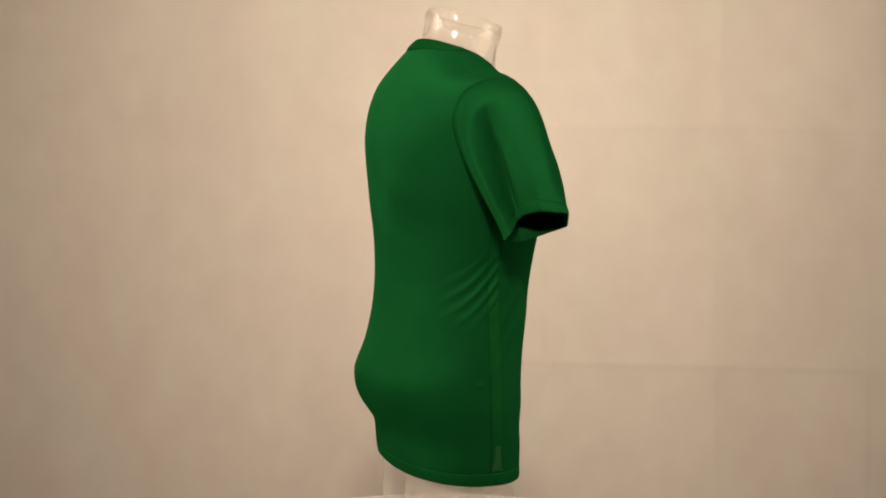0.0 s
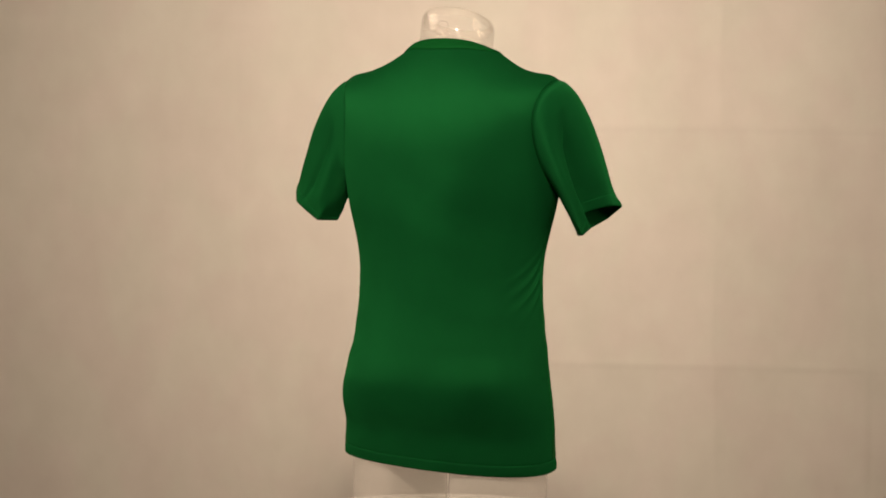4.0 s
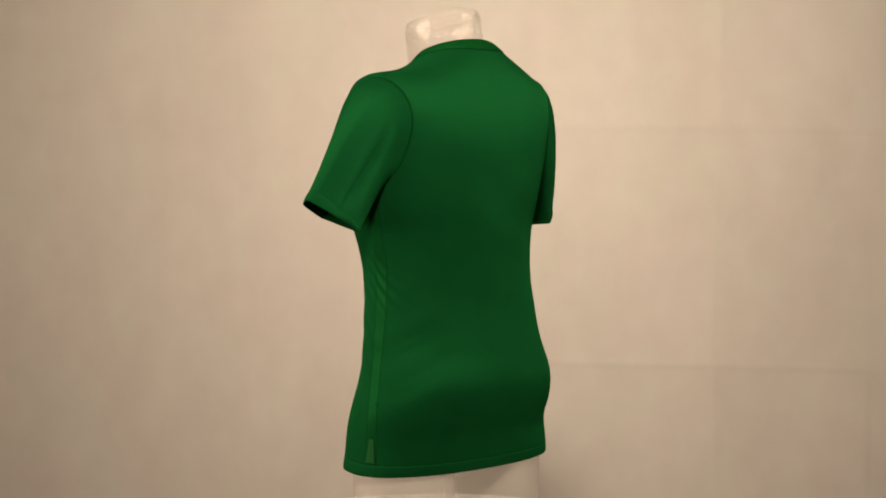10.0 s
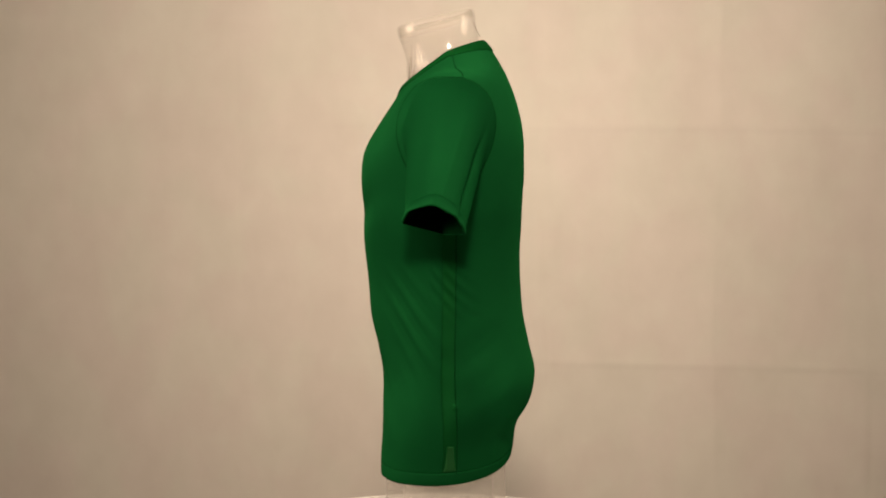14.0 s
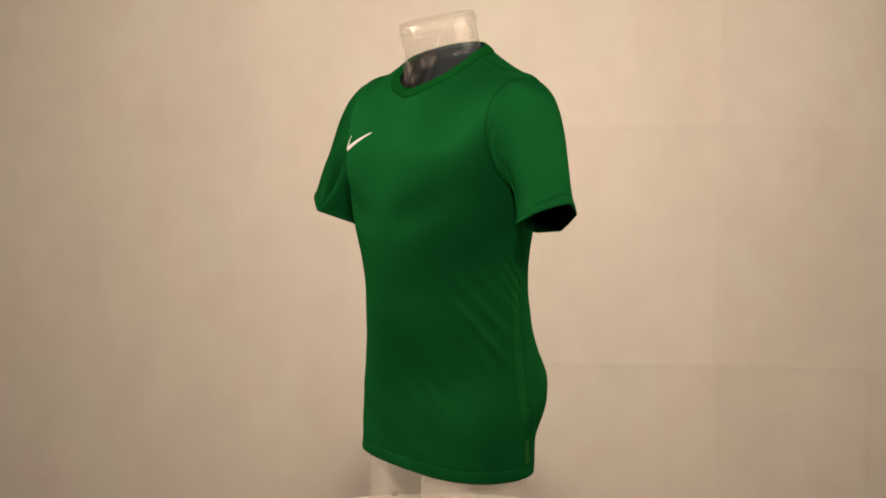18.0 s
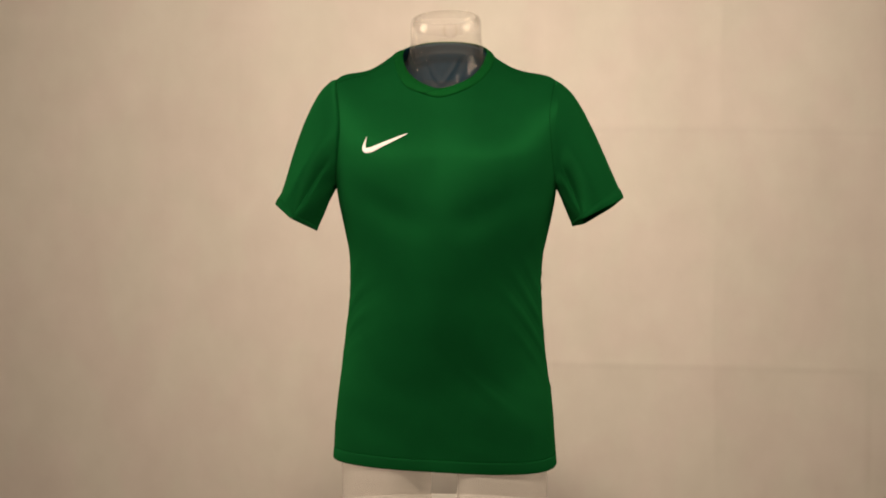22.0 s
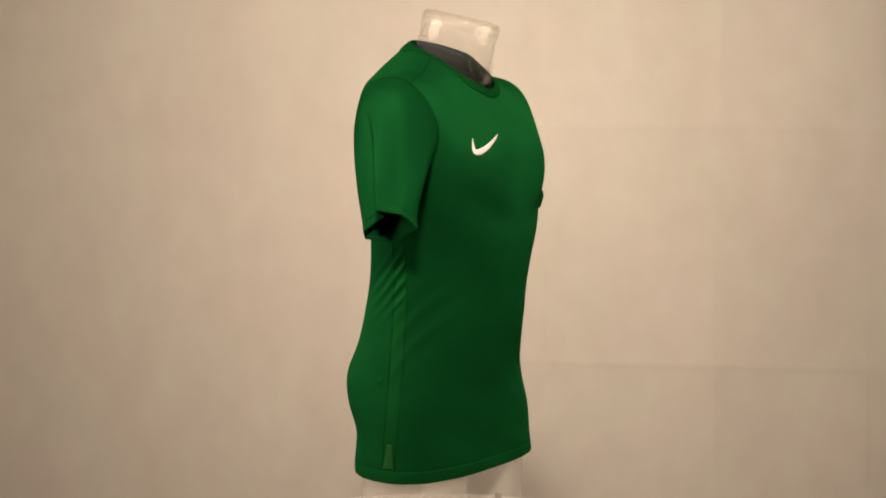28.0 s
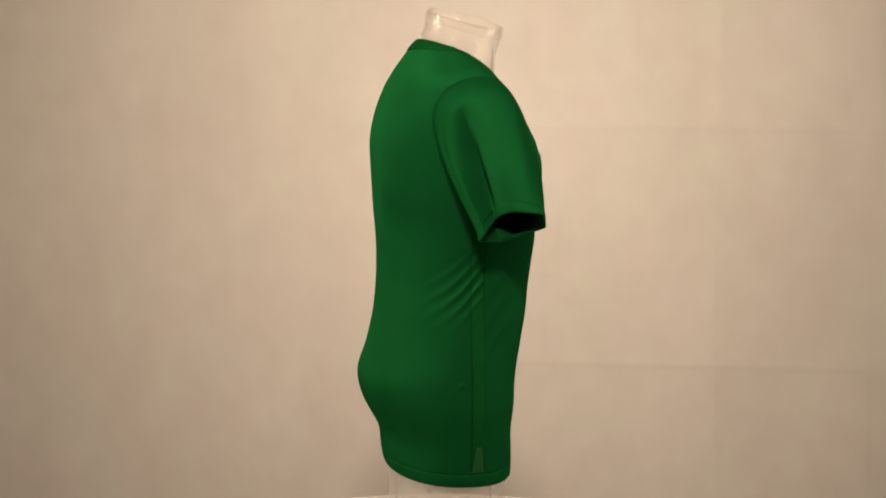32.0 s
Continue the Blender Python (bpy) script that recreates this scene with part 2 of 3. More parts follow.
def spline(x, col):
    """Smooth values of one column of SECTIONS at the heights x."""
    xs, ys = SECTIONS[:, 0], SECTIONS[:, col]
    m = np.gradient(ys, xs)
    k = np.clip(np.searchsorted(xs, x) - 1, 0, len(xs) - 2)
    h = xs[k + 1] - xs[k]
    t = np.clip((x - xs[k]) / h, 0, 1)
    return ((2 * t**3 - 3 * t**2 + 1) * ys[k] + (t**3 - 2 * t**2 + t) * h * m[k]
            + (3 * t**2 - 2 * t**3) * ys[k + 1] + (t**3 - t**2) * h * m[k + 1])


def power(v, e):
    return np.sign(v) * np.abs(v) ** e


def bell(v, m, s):
    return np.exp(-((v - m) / s) ** 2)


def section(th, z, grow=0.0):
    """Outline of the torso at height z; th is 0 at the front and pi / 2 at its left side."""
    c, s = np.cos(th), np.sin(th)
    w, f, b = spline(z, 1) + grow + 0.0035 * bell(z, 1.06, 0.10) * (s < 0) + 0.0015 * bell(z, 1.30, 0.05) * (s > 0), spline(z, 2) + grow, spline(z, 3) + grow
    # the back is leaner on the right of the spine
    e = np.where(c > 0, 2 / spline(z, 4), 2 / (spline(z, 5) - (s < 0) * (0.34 * np.clip((z - 1.16) / 0.16, 0, 1) + 0.20 * bell(z, 0.985, 0.06)) + 0.15 * (s > 0) * bell(z, 0.985, 0.06)))
    x, y, a = w * power(s, e), np.where(c > 0, -f, b) * np.abs(c) ** e, twist(z)
    return np.stack([x * np.cos(a) - y * np.sin(a), x * np.sin(a) + y * np.cos(a), z + 0 * th], -1)


def neckline(th):
    """The upper edge of the collar, low in front and high behind."""
    c, s = np.cos(th), np.sin(th)
    y = np.where(c > 0, -0.081, 0.053) * np.abs(c) ** 0.95 + 0.002
    right = 0.5 - 0.5 * s
    z = 1.580 + np.where(y < 0, y * (0.74 - 0.25 * right) - 2.8 * right * y * y, y * 0.37) - 0.0030 * np.exp(-(s / 0.25) ** 2) * (c > 0)
    return np.stack([0.0685 * power(s, 0.95) - 0.004, y, z], -1)


def crease(run, pitch, phase):
    """Folds with rounded backs and narrow valleys."""
    w = np.sin(2 * math.pi * (run / pitch + phase))
    return 0.6 * w + 0.4 * (1 - 2 * np.abs(np.sin(math.pi * (run / pitch + phase + 0.25))) ** 0.6)


def swell(p, th):
    """Relief of the body under the cloth and the folds in it, outwards in metres."""
    x, y, z = p[..., 0], p[..., 1], p[..., 2]
    front, back = np.clip(np.cos(th), 0, 1) ** 0.5, np.clip(-np.cos(th), 0, 1) ** 0.5
    d = front * (0.0085 * bell(np.abs(x), 0.080, 0.055) * bell(z, 1.400, 0.065) - 0.003 * bell(x, 0, 0.03) * bell(z, 1.40, 0.07)
                 - 0.0055 * bell(z, 1.312 + 0.4 * np.maximum(np.abs(x) - 0.05, 0) + 0.2 * np.maximum(0.03 - np.abs(x), 0), 0.028) * bell(np.abs(x), 0.08, 0.06))
    d += front * (0.002 * bell(z, 1.14, 0.05) - 0.003 * bell(z, 1.04, 0.045)) * bell(x, 0, 0.12)
    d += back * (0.002 * bell(np.abs(x), 0.085, 0.04) * bell(z, 1.44, 0.05) - 0.004 * bell(x, 0, 0.04) * bell(z, 1.35, 0.16)
              + 0.0030 * bell(x, -0.045, 0.035) * bell(z, 1.27, 0.09))
    d += back * (0.0030 * bell(np.abs(x), 0.075, 0.06) * bell(z, 1.035, 0.04) - 0.003 * bell(np.abs(x), 0.07, 0.07) * bell(z, 0.962, 0.022))
    d += 0.0025 * bell(x, -0.06, 0.04) * bell(z, 1.36, 0.05) * back - 0.004 * bell(x, 0.13, 0.05) * bell(z, 1.49, 0.04) * front
    # drag lines that run from the sides of the waist, down to the back and up to the front
    a, right = np.abs(th), (x < 0)
    run = z + 0.95 * y
    d += np.where(right, 0.0046, 0.0022) * crease(run + 0.004 * np.sin(60 * y), 0.0235, 0.3) * bell(z + 0.4 * y, 1.212, 0.042) * np.clip((y + 0.022) * 120, 0, 1) * np.clip(1.25 - y / 0.062, 0, 1) * (a > 1.2)
    run = z + 0.125 * a + 0.01 * np.sin(a * 5 + np.sign(x))
    d += np.where(right, 0.0020, 0.0038) * crease(run, 0.047, 0.1 + 0.3 * right) * bell(z + 0.10 * (a - 1.0), 1.165, 0.075) * bell(a, 1.16, 0.36)
    run = z - 0.07 * a
    d += 0.0020 * crease(run, 0.06, 0.6) * bell(z, 1.09, 0.09) * bell(a, 2.1, 0.35) * ~right
    d += 0.0014 * np.sin(z * 60 + x * 35) * bell(z, 0.95, 0.05) * front
    d += 0.0010 * crease(z + 0.35 * np.abs(x), 0.03, 0.2) * bell(z, 1.50, 0.02) * bell(np.abs(x), 0.15, 0.03) * back
    # slack folds slanting down across the belly, and one above the hem
    d += 0.0030 * crease(z + 0.85 * x, 0.115, 0.15) * bell(z, 1.07, 0.075) * bell(x, 0.03, 0.085) * front
    d += 0.0024 * crease(z + 0.35 * x, 0.045, 0.1) * bell(z, 0.945, 0.028) * bell(x, 0.06, 0.05) * front
    d += 0.0015 * crease(z + 0.80 * x, 0.042, 0.2) * bell(z, 1.03, 0.05) * bell(x, 0.10, 0.045) * front
    d += 0.0015 * crease(z - 0.55 * x, 0.10, 0.3) * bell(z, 1.34, 0.09) * bell(x, -0.04, 0.09) * back
    # small tacked puckers beside the strips
    d += 0.0022 * (bell(y, 0.018, 0.005) * right * bell(z, 1.055, 0.004) + bell(y, 0.026, 0.004) * ~right * bell(z, 1.022, 0.004)) * (a > 1.2)
    return d


def shell(th, v, grow):
    """Point of the bare form under the cloth's folds."""
    low = section(th, HEM + (CHEST - HEM) * np.clip(v, 0, 1), grow)
    base, eps = section(th, np.full(th.shape, CHEST), grow), 0.01
    tangent = (base - section(th, np.full(th.shape, CHEST - eps), grow)) / eps
    end = neckline(th)
    c, s = np.cos(th), np.sin(th)
    side = np.abs(s)[..., None] ** 2.0
    face = (c > 0)[..., None]
    flank = np.abs(s)[..., None] ** np.where(face, 5.0, 2.5)
    reach = np.where(face, 0.042, 0.085) * (1 - flank) + 0.216 * flank
    c1 = base + tangent * reach
    out = np.stack([s, -c, 0 * s], -1)
    drop = np.where(face, 0.040, 0.034) * (1 - side) + 0.076 * side
    away = np.where(face, 0.017, 0.034) * (1 - side) + 0.088 * side
    c2 = end + out * away - np.stack([0 * s, 0 * s, drop[..., 0]], -1)
    t = np.clip(v - 1, 0, 1)[..., None]
    high = (1 - t) ** 3 * base + 3 * t * (1 - t) ** 2 * c1 + 3 * t * t * (1 - t) * c2 + t**3 * end
    # the right shoulder is carried a little higher beside the neck
    high = high + np.array([0, 0, 1.0]) * (0.0085 * bell(high[..., 0], -0.090, 0.035) * np.clip((high[..., 2] - 1.50) / 0.03, 0, 1) * np.clip(1.2 - high[..., 1] / 0.06, 0, 1))[..., None]
    high = high - np.array([0, 0, 1.0]) * (0.0030 * bell(high[..., 0], 0.125, 0.045) * np.clip((high[..., 2] - 1.48) / 0.03, 0, 1))[..., None]
    high = high - np.array([0, 0, 1.0]) * (0.0085 * bell(high[..., 0], -0.145, 0.045) * np.clip(high[..., 1] / 0.04 + 0.3, 0, 1) * np.clip((high[..., 2] - 1.45) / 0.04, 0, 1))[..., None]
    return np.where((v > 1)[..., None], high, low)


def torso(th, v, grow=0.0, folds=True):
    """Point of the dressed torso: v from 0 at the hem to 1 at chest height, on to 2 at the neckline."""
    th, v = np.broadcast_arrays(np.asarray(th, float), np.asarray(v, float))
    c, s = np.cos(th), np.sin(th)
    out = np.stack([s, -c, 0 * s], -1)
    # the chest and the shoulders flow into one another
    d = 0.075 * bell(v, 1.0, 0.17)
    p = sum(w * shell(th, v + k * d, grow) for k, w in ((-1.5, 0.12), (-0.75, 0.23), (0, 0.30), (0.75, 0.23), (1.5, 0.12)))
    if folds:
        p = p + out * swell(p, th)[..., None] * np.clip((2.0 - v) * 4, 0, 1)[..., None]
    # the hem hangs a little to the wearer's left and rides a little higher behind
    p = p + np.array([1.0, 0, 0]) * (0.0008 * np.clip(1 - v / 0.35, 0, 1))[..., None]
    p = p + np.array([0, 0, 1.0]) * (0.005 * np.clip(-c, 0, 1) * np.clip(1 - v / 0.25, 0, 1) ** 2)[..., None]
    return p + np.array([SHIFT, 0, 0])


# depths at which the edges of the strips let into the sides run; the shirt sits a little twisted
EDGES = {1: (0.003, 0.023), -1: (-0.0205, 0.0010)}
shirt = new("t_shirt")
tagged(shirt, "green short-sleeved polyester football shirt worn by a clear torso mannequin", "t-shirt")


def panel(name, th0, th1, v0, v1, cols, rows, mat, label="", lift=0.0, thick=0.0012, parent=shirt):
    k, v = np.meshgrid(np.linspace(0, 1, cols), np.linspace(v0, v1, rows))
    th = th0(v) * (1 - k) + th1(v) * k
    p = torso(th, v)
    if lift:
        p = p + np.stack([np.sin(th), -np.cos(th), 0 * th], -1) * lift
    return body_weave(mesh_object(name, p.reshape(-1, 3), grid_faces(rows, cols), mat, parent, label, thick=thick))


TOP = 1.96


def shoulder_line(v, sign):
    """The angle of the shoulder seam, before the ridge on the right and behind it on the left."""
    return radians(78) + 0 * v if sign < 0 else radians(101) - radians(5) * np.clip((v - 1.43) / (TOP - 1.43), 0, 1)


def edge(sign, which):
    """The angle of a strip's edge at v; above the armpit both edges run together to the shoulder seam."""
    def at(v):
        v = np.asarray(v, float)
        z = HEM + (CHEST - HEM) * np.clip(v, 0, 1)
        y = EDGES[sign][which] - sign * 0.188 * np.sin(twist(z)) + 0.004 * np.clip(1 - v / 0.3, 0, 1)
        deep, rnd = np.where(y < 0, spline(z, 2), spline(z, 3)), np.where(y < 0, spline(z, 4), spline(z, 5))
        off = np.arcsin((np.abs(y) / deep) ** (rnd / 2)) * np.sign(y)
        t = np.clip((v - 0.93) / 0.15, 0, 1)
        return sign * ((math.pi / 2 + off) * (1 - t) + shoulder_line(v, sign) * t)
    return at


panel("front_panel", edge(-1, 0), edge(1, 0), 0.0, TOP, 220, 250, JERSEY)
panel("back_panel", edge(1, 1), lambda v: 2 * math.pi + edge(-1, 1)(v), 0.0, TOP, 220, 250, JERSEY)
for sign in (1, -1):
    ends = (edge(sign, 0), edge(sign, 1)) if sign > 0 else (edge(sign, 1), edge(sign, 0))
    panel("side_panel", *ends, 0.0, 1.05, 16, 130, STRIP)
    # small mesh gusset above the hem
    rows, cols = 16, 6
    k = np.linspace(0, 1, rows)[:, None]
    v = 0.040 + 0.080 * k
    lo, hi = ends[0](v), ends[1](v)
    th = (lo + hi) / 2 + (hi - lo) * (0.52 - 0.30 * k**0.5) * np.linspace(-1, 1, cols)[None, :]
    p = torso(th, v + 0 * th)
    p = p + np.stack([np.sin(th), -np.cos(th), 0 * th], -1) * 0.0009
    mesh_object("mesh_gusset", p.reshape(-1, 3), grid_faces(rows, cols), MESH, shirt, "pale grey-green mesh gusset", thick=0.0005)
    for side_edge, thread in zip(ends, (COLLAR, SEAM) if sign > 0 else (SEAM, COLLAR)):
        v = np.linspace(0.0, 0.93, 90)
        vs, fc = tube(torso(side_edge(v), v), 0.00045)
        mesh_object("side_seam", vs, fc, thread, shirt, "fine stitched side seam")
    v = np.linspace(1.43, TOP, 30)
    vs, fc = tube(torso(sign * shoulder_line(v, sign), v), 0.0007)
    mesh_object("shoulder_seam", vs, fc, SEAM, shirt, "dark stitched seam")

# hem band, a folded edge twenty millimetres high
th, v = np.meshgrid(np.linspace(0, 2 * math.pi, 240, endpoint=False), np.linspace(-0.004, 0.036, 7))
p = torso(th, np.clip(v, 0, 1)) + np.stack([np.sin(th), -np.cos(th), 0 * th], -1) * (0.0005 * np.clip((0.036 - v) / 0.03, 0, 1) + 0.0003 * np.sin(np.clip((v + 0.004) / 0.04, 0, 1) * math.pi))[..., None]
p[..., 2] += np.minimum(v, 0) * 0.5
body_weave(mesh_object("hem", p.reshape(-1, 3), grid_faces(7, 240, True), JERSEY, shirt, thick=0.0022))

vs, fc = tube(torso(np.linspace(0, 2 * math.pi, 240, endpoint=False), np.full(240, 0.037)), 0.0004, True)
mesh_object("hem_stitching", vs, fc, SEAM, shirt, "dark stitched seam")

# collar: a ribbed band on the neckline
def collar_ring(th, k, lift):
    p1 = neckline(th) + np.array([SHIFT, 0, 0])
    near = torso(th, 1.98 + 0 * th, folds=False)
    gone = np.linalg.norm(near - p1, axis=-1) / 0.02
    p0 = torso(th, 2.0 - np.clip((0.0175 - 0.002 * np.clip(np.cos(th), 0, 1) + 0.004 * np.clip(-np.cos(th), 0, 1)) / gone, 0.01, 0.4), folds=False)
    out = np.stack([np.sin(th), -np.cos(th), 0.5 + 0 * th], -1)
    return p0 * (1 - k) + p1 * k + out * lift


th = np.linspace(0, 2 * math.pi, 160, endpoint=False)
ring = [collar_ring(th, k, lift) for k, lift in ((-0.02, 0.0002), (0.05, 0.0016), (0.3, 0.0022), (0.6, 0.0022), (0.9, 0.0018), (1.0, 0.0006))]
mesh_object("collar", np.concatenate(ring), grid_faces(6, 160, True), COLLAR, shirt, "green ribbed collar band", thick=0.0024, inner=SLATE_INSIDE)
vs, fc = tube(collar_ring(th, -0.01, 0.0004), 0.0006, True)
mesh_object("collar_seam", vs, fc, SEAM, shirt, "dark stitched seam")
# where one end of the band laps over the other below the throat
k = np.linspace(0.0, 1.0, 12)
vs, fc = tube(np.array([collar_ring(np.array(0.03 - 0.34 * (1 - q)), q, 0.0021) for q in k]), 0.0006)
mesh_object("collar_overlap", vs, fc, SEAM, shirt, "dark stitched overlap of the collar band")

# added sheet for the dark inside of the shirt's back at the neck
tl, vl = np.meshgrid(np.linspace(radians(96), radians(264), 80), np.linspace(1.45, 1.985, 24))
p = torso(tl, vl, -0.002, folds=False) - np.stack([np.sin(tl), -np.cos(tl), 0.3 + 0 * tl], -1) * 0.005
mesh_object("neck_back_inside", p.reshape(-1, 3), grid_faces(24, 80), SLATE_INSIDE, shirt, "dark slate inside of the shirt back at the neck", thick=0.0008)


# ---- sleeves ----
def armhole(al, sign):
    """The seam round the arm; al is 0 at the top, pi / 2 in front."""
    c, s = np.cos(al), np.sin(al)
    top, bottom = 1.41, 0.915
    v = (top + bottom) / 2 + (top - bottom) / 2 * c
    th = radians(86 if sign < 0 else 93) - np.where(s > 0, radians(29), radians(34)) * s
    return torso(sign * th, v)


# corners of the cuffs as they hang, flattened, each as angle round the arm and place; the right one is folded in behind its middle
CUFFS = {1: ((-110, 0.2250, 0.0420, 1.297), (-48, 0.2710, 0.0340, 1.326), (-5, 0.2920, -0.0040, 1.347), (45, 0.2740, -0.0400, 1.337),
             (100, 0.2250, -0.0560, 1.313), (175, 0.2060, 0.0060, 1.295)),
         -1: ((-125, -0.2380, 0.0070, 1.287), (-66, -0.2500, 0.0020, 1.300), (-30, -0.2300, -0.0190, 1.324), (-10, -0.2720, -0.0330, 1.334),
              (45, -0.2770, -0.0820, 1.331), (100, -0.2470, -0.0950, 1.308), (175, -0.2160, -0.0310, 1.283))}


def cuff_ring(al, sign, soft):
    """The edge of the cuff at the angles al, its corners rounded over soft radians."""
    pts = sorted(CUFFS[sign])
    ang = np.array([radians(q[0]) for q in pts])
    xyz = np.array([q[1:] for q in pts])
    ang = np.concatenate([ang - 2 * math.pi, ang, ang + 2 * math.pi])
    xyz = np.concatenate([xyz, xyz, xyz])
    w = np.angle(np.exp(1j * np.asarray(al, float)))
    total, weight = 0.0, 0.0
    for d in np.linspace(-1, 1, 15):
        g = math.exp(-3 * d * d)
        total = total + g * np.stack([np.interp(w + d * soft, ang, xyz[:, m]) for m in range(3)], -1)
        weight += g
    return total / weight


def sleeve_point(al, k, sign):
    """k from 0 at the seam to 1 at the cuff."""
    turn = np.angle(np.exp(1j * np.asarray(al, float)))
    near = 0.0
    for d in (-0.25, -0.12, 0.0, 0.12, 0.25):
        near = near + 0.2 * np.interp(turn + d, np.radians([-242, -180, -115, 0, 105, 180, 245]), np.radians([-208, -180, -150, 0, 152, 180, 210]))
    a = armhole(near, sign)
    c, s = np.cos(al), np.sin(al)
    h = np.asarray(k)[..., None]
    crisp = np.clip((h - 0.12) / 0.55, 0, 1)
    crisp = crisp * crisp * (3 - 2 * crisp)
    e = cuff_ring(al, sign, 0.75) * (1 - crisp) + cuff_ring(al, sign, 0.14 + (0.34 if sign > 0 else 0.12) * bell(turn, 0.5, 0.9)) * crisp
    p = a * (1 - h) + e * h
    # the cap rounds over the shoulder, the sides belly out a little below the seam
    top = np.clip(0.5 + 0.5 * c, 0, 1)[..., None] ** 1.5
    cap = np.sin(math.pi * np.clip(h, 0, 1) ** (0.50 if sign > 0 else 0.42)) ** 1.3
    p = p + cap * (top * np.array([sign * 0.95, 0, 0.2]) + top**2.2 * np.array([0, LEAN[sign], 0])) * CAP[sign]
    side = np.stack([sign * 0.7 + 0 * s, -1.3 * s, 0 * s], -1) * (s * s)[..., None]
    p = p + side * np.sin(math.pi * h ** 0.7) * np.where(s > 0, -0.002 if sign > 0 else 0.004, -0.005 if sign > 0 else 0.006)[..., None]
    if sign > 0:
        p = p - np.array([0, 1.0, 0]) * (np.sin(math.pi * np.clip(h, 0, 1) ** 0.5) * (0.15 * np.minimum(p[..., 1:2] - 0.008, 0) + 0.03 * np.maximum(p[..., 1:2] - 0.008, 0)))
    p = p - top * np.array([sign * 0.7, 0, 0.7]) * (0.0010 * bell(h, 0.05, 0.04))
    # slack folds low on the front and under the arm
    w = np.angle(np.exp(1j * (al - radians(84))))
    fold = -0.013 * np.exp(-np.sqrt((w - 0.3 * h[..., 0]) ** 2 + 0.0006) / 0.11) + 0.004 * bell(w, -0.35, 0.2)
    fold = fold * np.sin(math.pi * h[..., 0])
    w = turn - radians(-30 if sign < 0 else -14)
    deep = np.clip((h[..., 0] - 0.16) / 0.3, 0, 1) * np.clip((1.04 - h[..., 0]) / 0.25, 0.15, 1)
    fold = fold + (-0.031 * np.exp(-np.sqrt(w * w + 0.0004) / np.where(w > 0, 0.11, 0.30)) + 0.004 * bell(w, 0.36, 0.22)) * deep * (sign < 0) + 0.008 * bell(turn, 0.28, 0.30) * np.sin(math.pi * h[..., 0]) * (sign < 0)
    fold = fold + (0.0045 * np.exp(-np.sqrt((turn + 0.28) ** 2 + 0.0004) / 0.14) - 0.016 * np.exp(-np.sqrt((turn + 0.98) ** 2 + 0.0016) / 0.17) + 0.005 * bell(turn, -1.5, 0.28) - 0.0045 * bell(turn, 0.5, 0.35)) * deep * (sign > 0)
    return p + (c[..., None] * np.array([sign * 0.8, 0, 0.5]) + s[..., None] * np.array([0, -1.0, 0])) * fold[..., None]


CAP, LEAN = {1: 0.0165, -1: 0.018}, {1: 0.75, -1: -0.12}
for sign in (1, -1):
    al, k = np.meshgrid(np.linspace(0, 2 * math.pi, 180, endpoint=False), np.linspace(0, 0.93, 50))
    if sign < 0:
        al = al[:, ::-1]
    p = sleeve_point(al, k, sign)
    sleeve = mesh_object("sleeve", p.reshape(-1, 3), grid_faces(50, 180, True), JERSEY, shirt, thick=0.0012, inner=SHADED_INSIDE)
    set_weave(sleeve, np.roll(p, -1, 1) - np.roll(p, 1, 1))
    al, k = np.meshgrid(np.linspace(0, 2 * math.pi, 180, endpoint=False), np.linspace(0.915, 1.0, 8))
    if sign < 0:
        al = al[:, ::-1]
    p = sleeve_point(al, k, sign)
    mid = p.mean(1, keepdims=True)
    p = mid + (p - mid) * (1.0 + 0.022 * np.sin((k - 0.915) / 0.085 * math.pi)[..., None])
    cuff = mesh_object("cuff", p.reshape(-1, 3), grid_faces(8, 180, True), JERSEY, sleeve, "turned and stitched sleeve hem", thick=0.002, inner=SHADED_INSIDE)
    set_weave(cuff, np.roll(p, -1, 1) - np.roll(p, 1, 1))
    al = np.linspace(0, 2 * math.pi, 120, endpoint=False)
    vs, fc = tube(armhole(al, sign), 0.0006, True)
    mesh_object("armhole_seam", vs, fc, SEAM, shirt, "dark stitched seam")


# ---- white printed mark on the chest ----
def on_chest(x, z, lift):
    """Points of the front at the sideways places x and heights z."""
    sg = np.sign(x)
    th, v = np.full(x.shape, 0.5), np.full(x.shape, 1.1)
    for _ in range(40):
        p = torso(sg * th, v)
        th = np.clip(th + (np.abs(x) - np.abs(p[:, 0])) * 4, 0.02, 1.5)
        v = np.clip(v + (z - p[:, 2]) * 4, 0.8, 1.9)
    p = torso(sg * th, v)
    n = np.cross(p - torso(sg * (th + 0.01), v), torso(sg * th, v + 0.01) - p)
    n /= np.linalg.norm(n, axis=1)[:, None]
    return p - n * np.sign(n[:, 1:2]) * lift


